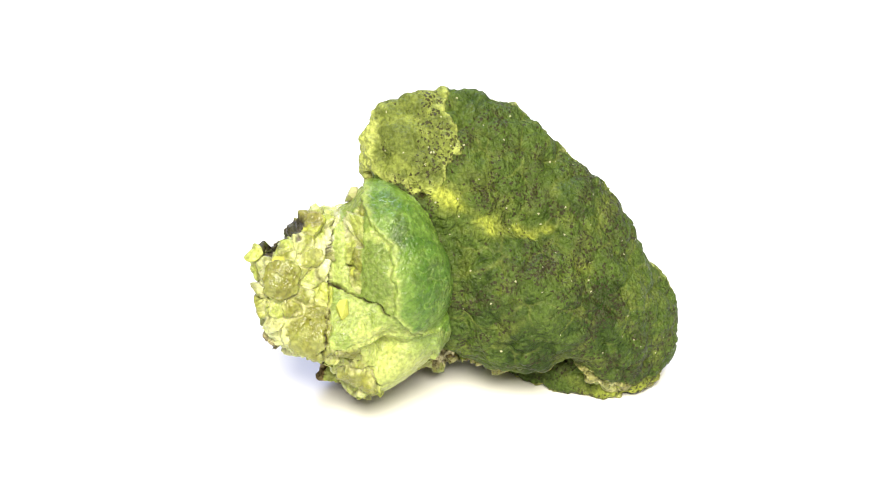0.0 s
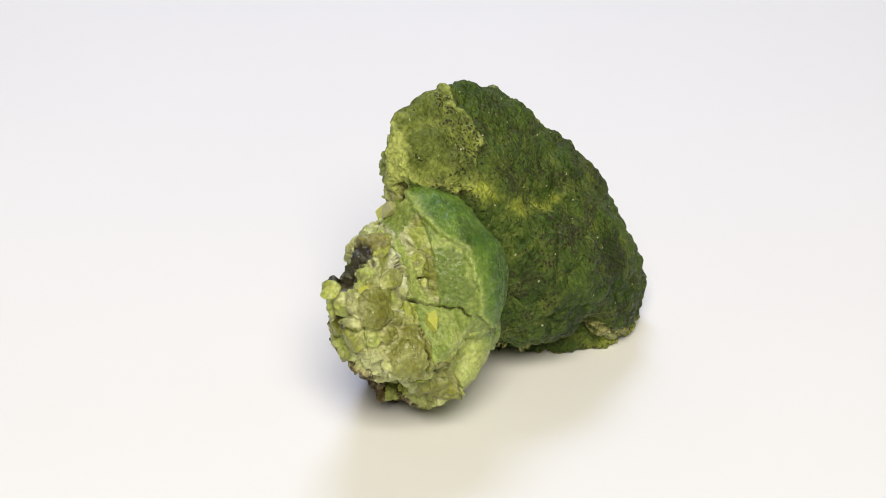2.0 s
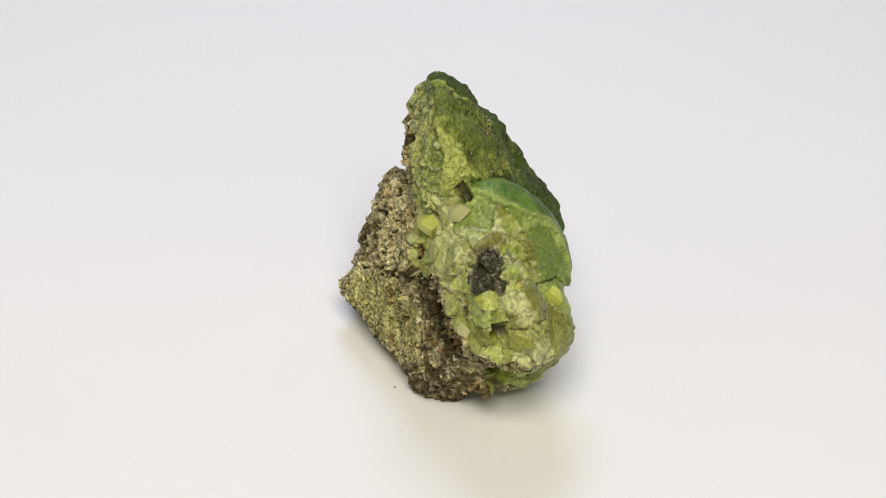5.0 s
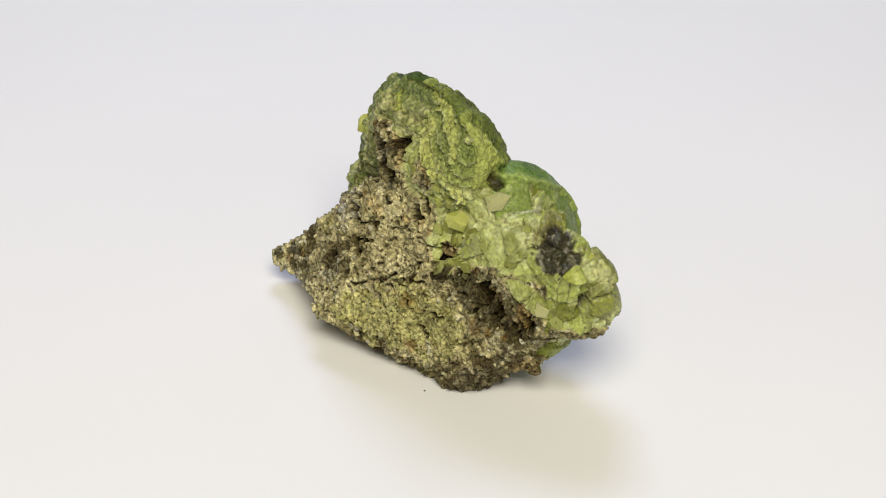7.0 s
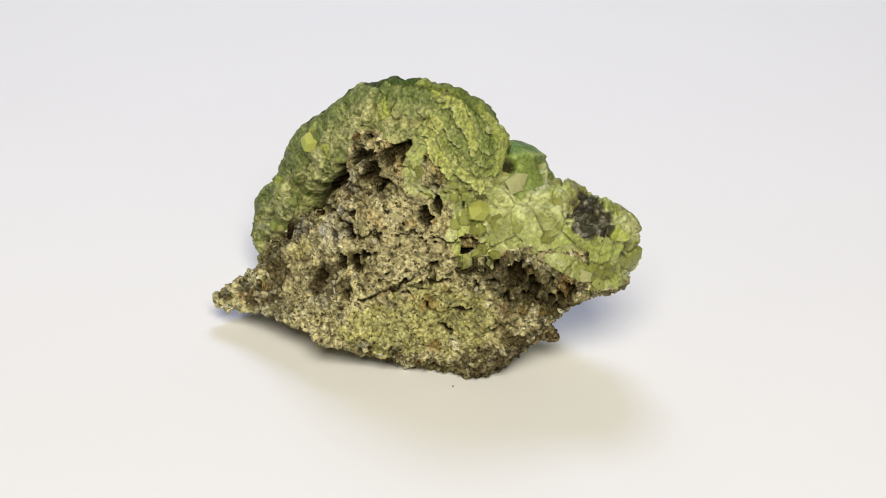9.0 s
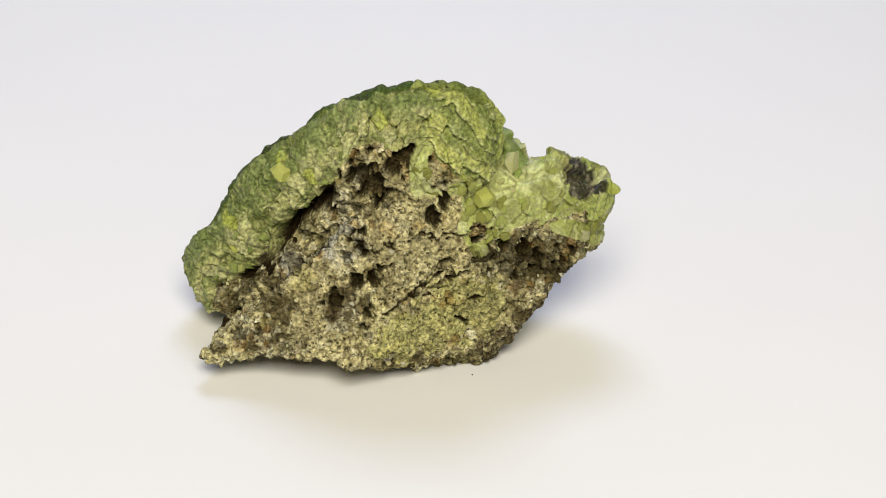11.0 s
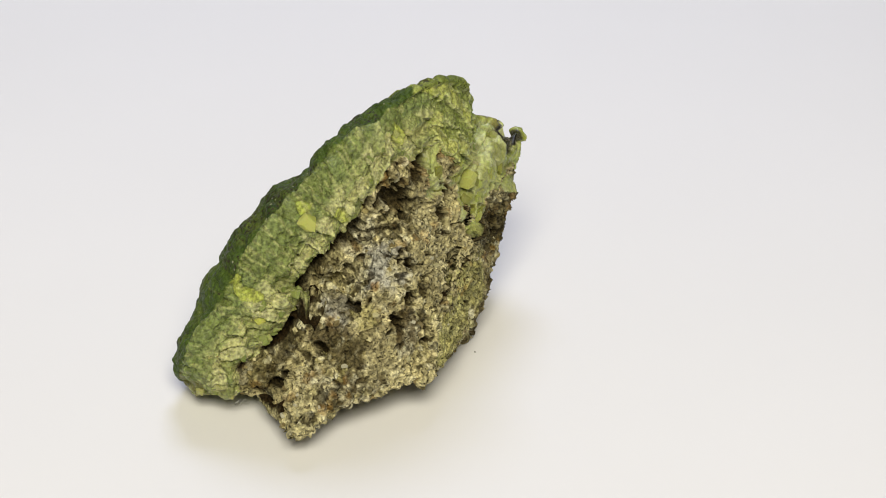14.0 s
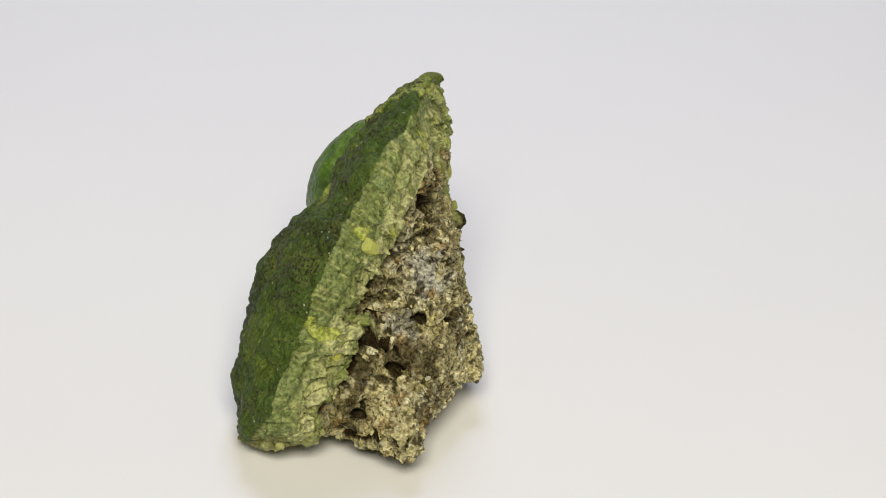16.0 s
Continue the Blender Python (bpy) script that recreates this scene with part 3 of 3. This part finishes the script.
rock = tagged(new("mineral_specimen"), "green botryoidal mineral specimen on porous tan rock, on white paper", "mineral")
face_zone = np.sort(zone[QUADS], 1)[:, 1]
SHEETS = (
    (CAP_SKIN, "green_crust", SKIN_MAT, "dark green knobbly crust speckled with brown grains"),
    (BAND, "crust_section", BAND_MAT, "broken edge of layered pale green crust"),
    (LOBE_SKIN, "smooth_lobe", GLASS_MAT, "smooth waxy green rounded lobe"),
    (CRYSTAL, "crystal_face", CRYSTAL_MAT, "fractured yellow-green crystal chips with white seams"),
    (MATRIX, "rock_matrix", STONE_MAT, "rough porous tan and brown host rock"))
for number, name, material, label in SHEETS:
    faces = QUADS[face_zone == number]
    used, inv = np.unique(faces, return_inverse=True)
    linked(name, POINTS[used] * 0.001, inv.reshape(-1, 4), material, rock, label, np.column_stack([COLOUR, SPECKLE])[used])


# ---- loose-edged chips and blocks that stand out of the faces ----
def chip_material(name, hues, clear):
    m = mineral(name, 0.02, 0.3, clear, 900.0, 0.4, 0.75, 0.35, 0.35, False)
    t = m.node_tree
    info, ramp = t.nodes.new("ShaderNodeObjectInfo"), t.nodes.new("ShaderNodeValToRGB")
    ramp.color_ramp.interpolation = "CONSTANT"
    while len(ramp.color_ramp.elements) < len(hues):
        ramp.color_ramp.elements.new(0.5)
    for k, hue in enumerate(hues):
        ramp.color_ramp.elements[k].position = k / len(hues)
        ramp.color_ramp.elements[k].color = (*hue, 1)
    t.links.new(info.outputs["Random"], ramp.inputs["Fac"])
    old = [n for n in t.nodes if n.type == "ATTRIBUTE"][0]
    for l in list(old.outputs["Color"].links):
        t.links.new(ramp.outputs["Color"], l.to_socket)
    return m


CHIP_MAT = chip_material("crystal_chips", (pale, (0.3, 0.32, 0.08), (0.42, 0.42, 0.2), (0.22, 0.23, 0.05), (0.3, 0.32, 0.09), (0.37, 0.38, 0.15)), 0.4)
BLOCK_MAT = chip_material("crust_blocks", ((0.24, 0.28, 0.08), (0.34, 0.36, 0.12), (0.17, 0.21, 0.055), (0.4, 0.4, 0.16)), 0.35)
LEMON_MAT = chip_material("lemon_crystal", ((0.48, 0.5, 0.1), (0.45, 0.47, 0.12)), 0.4)
GRAIN_MAT = chip_material("matrix_grains", (tan, (0.45, 0.42, 0.24), grey, (0.3, 0.25, 0.1), (0.2, 0.16, 0.07)), 0.0)


def stone_piece(name, flat, sides, material, seed):
    """One small convex piece of stone, about 1 mm across, with broken faces."""
    rnd = random.Random(seed)
    bm = bmesh.new()
    for ring, z, r in ((0, -0.5, 1.0), (1, 0.25, 1.0), (2, 0.5, 0.72)):
        for k in range(sides):
            a = 2 * math.pi * (k + 0.35 * rnd.random()) / sides
            d = r * (0.6 + 0.5 * rnd.random())
            bm.verts.new((d * math.cos(a) * 0.5, d * math.sin(a) * 0.5 * (0.55 + 0.45 * rnd.random()), (z + 0.12 * rnd.uniform(-1, 1)) * flat))
    bmesh.ops.convex_hull(bm, input=bm.verts)
    loose = [v for v in bm.verts if not v.link_faces]
    bmesh.ops.delete(bm, geom=loose, context="VERTS")
    me = bpy.data.meshes.new(name)
    bm.to_mesh(me)
    bm.free()
    me.materials.append(material)
    return me


def strew(name, shapes, choice, count, sizes, sink, tilt, seed):
    """Sets pieces into the faces of the specimen."""
    rnd = random.Random(seed)
    spots = np.flatnonzero(choice)
    for _ in range(count):
        i = int(spots[rnd.randrange(len(spots))])
        n = Vector(NORMALS[i]) + Vector([rnd.uniform(-tilt, tilt) for _ in range(3)])
        size = rnd.uniform(*sizes) * 0.001
        ob = new(name, shapes[rnd.randrange(len(shapes))])
        ob.parent = rock
        q = n.to_track_quat("Z", "Y") @ Euler((0, 0, rnd.uniform(0, 6.28))).to_quaternion()
        ob.matrix_local = Matrix.LocRotScale(Vector(POINTS[i]) * 0.001 - n.normalized() * size * sink, q, Vector((size, size, size)))


CHIPS = [stone_piece("crystal_chip", 0.3, 5 + k % 3, CHIP_MAT, 300 + k) for k in range(7)]
BLOCKS = [stone_piece("crust_block", 0.7, 5, BLOCK_MAT, 320 + k) for k in range(5)]
GRAINS = [stone_piece("matrix_grain", 0.8, 5, GRAIN_MAT, 340 + k) for k in range(5)]
clear_of = (Z > 3) & (crack < 0.1) & (inclusion < 0.05) & (nook < 0.05)
strew("crystal_chip", CHIPS, (zone == CRYSTAL) & clear_of & (Y < -8) & ((X < -19) | (Z < 30)) & (button < 0.1), 14, (1.8, 3.8), 0.12, 0.2, 1)
strew("crystal_chip", CHIPS, (zone == CRYSTAL) & clear_of & (Y >= -8), 56, (1.4, 3.6), 0.12, 0.3, 2)
strew("crust_block", BLOCKS, (zone == BAND) & clear_of & (RIM > 4) & (plated < 0.3), 120, (1.1, 2.8), 0.3, 0.3, 3)
strew("matrix_grain", GRAINS, (zone == MATRIX) & clear_of & (pits < 0.1), 170, (0.6, 1.7), 0.25, 0.6, 4)


def set_crystal(name, place, size, label, seed, material=LEMON_MAT, flat=0.6, out=0.1):
    i = int(np.argmin(((VERTS - np.array(place)) ** 2).sum(1)))
    ob = new(name, stone_piece(name, flat, 5, material, seed))
    ob.parent = rock
    n = Vector(NORMALS[i])
    ob.matrix_local = Matrix.LocRotScale(Vector(POINTS[i]) * 0.001 + n * out * 0.001, n.to_track_quat("Z", "Y") @ Euler((0, 0, seed)).to_quaternion(), Vector([size * 0.001] * 3))
    return tagged(ob, label)


set_crystal("yellow_crystal", (28.6, 6.5, 41.5), 5.6, "bright yellow flat crystal in the crust edge", 401, flat=0.5, out=0.25)
set_crystal("yellow_crystal", (-11.0, -4.2, 39.0), 5.8, "bright yellow flat crystal on the rock", 402, flat=0.5, out=0.8)
set_crystal("yellow_crystal", (-15.0, -11.1, 44.5), 5.4, "pale yellow-green crystal shard beside the lobe", 406, CHIP_MAT, 0.35, 0.3)
set_crystal("yellow_crystal", (-28, -27, 37.6), 3.6, "rounded honey yellow crystal", 403, flat=0.9, out=-0.9)
set_crystal("yellow_crystal", (-15.4, -30.8, 30.0), 4.6, "rounded lemon yellow crystal", 404, flat=0.8)
set_crystal("yellow_crystal", (38.4, 6.7, 22.0), 3.0, "small yellow crystal in the crust edge", 405)


def fibre(place, seed):
    """A few thin curled hairs caught under the crust."""
    rnd = random.Random(seed)
    curve = bpy.data.curves.new("fibre", "CURVE")
    curve.dimensions, curve.bevel_depth, curve.bevel_resolution = "3D", 0.00004, 1
    for _ in range(5):
        line_ = curve.splines.new("POLY")
        line_.points.add(13)
        a, r = rnd.uniform(0, 6.28), rnd.uniform(0.5, 1.1)
        ox, oy = rnd.uniform(-2, 2), rnd.uniform(-0.6, 0.6)
        for k in range(14):
            b = a + k * rnd.uniform(0.25, 0.4)
            x, y, z = place[0] + ox + r * math.cos(b) * 0.5 + k * 0.05, place[1] + oy + r * math.sin(b) * 0.4, 0.4 + r * (1 + math.sin(b)) * 0.7
            line_.points[k].co = (x * 0.001, y * 0.001, z * 0.001, 1)
    m = bpy.data.materials.new("pale_fibre")
    m.use_nodes = True
    m.node_tree.nodes["Principled BSDF"].inputs["Base Color"].default_value = (0.6, 0.6, 0.56, 1)
    curve.materials.append(m)
    ob = new("fibre", curve)
    ob.parent = rock
    return tagged(ob, "thin curled pale fibres at the foot of the crust")


fibre((41.0, 2.6), 9)


def paper_sweep():
    """White paper that lies flat and curves up far behind."""
    bm = bmesh.new()
    profile = [(-1.2, 0.0), (0.6, 0.0)]
    profile += [(0.6 + 0.3 * math.sin(a), 0.3 - 0.3 * math.cos(a)) for a in [radians(9 * k) for k in range(1, 11)]]
    profile += [(0.9, 1.1)]
    rows = [[bm.verts.new((x, y, z)) for x in (-1.2, 1.2)] for y, z in profile]
    for a, b in zip(rows, rows[1:]):
        bm.faces.new((a[0], a[1], b[1], b[0]))
    me = bpy.data.meshes.new("ground")
    bm.to_mesh(me)
    bm.free()
    me.polygons.foreach_set("use_smooth", [True] * len(me.polygons))
    me.materials.append(PAPER)
    return tagged(new("ground", me), "seamless sheet of white paper under the specimen", "paper", kind="structure")


paper_sweep()


def dust_speck(size):
    bm = bmesh.new()
    bmesh.ops.create_icosphere(bm, subdivisions=1, radius=size)
    for v in bm.verts:
        v.co *= 0.7 + 0.6 * random.random()
        v.co.z *= 0.6
    me = bpy.data.meshes.new("dust_speck")
    bm.to_mesh(me)
    bm.free()
    m = bpy.data.materials.new("dust")
    m.use_nodes = True
    m.node_tree.nodes["Principled BSDF"].inputs["Base Color"].default_value = (0.1, 0.09, 0.07, 1)
    me.materials.append(m)
    return tagged(new("dust_speck", me), "tiny dark grain of dust on the white paper", "dust")


speck = dust_speck(0.00022)


def motions():
    """The table turns evenly, 14.72 degrees a second."""
    times = [k * 0.5 for k in range(33)]
    walk(rock, [(t, pose(0, 0, 0, 0, 0, 14.7175 * t)) for t in times])
    walk(speck, [(t, pose(0, 0, 0, 0, 0, 14.7175 * t) @ pose(-0.01208, 0.00159, 0.0001)) for t in times])


motions()
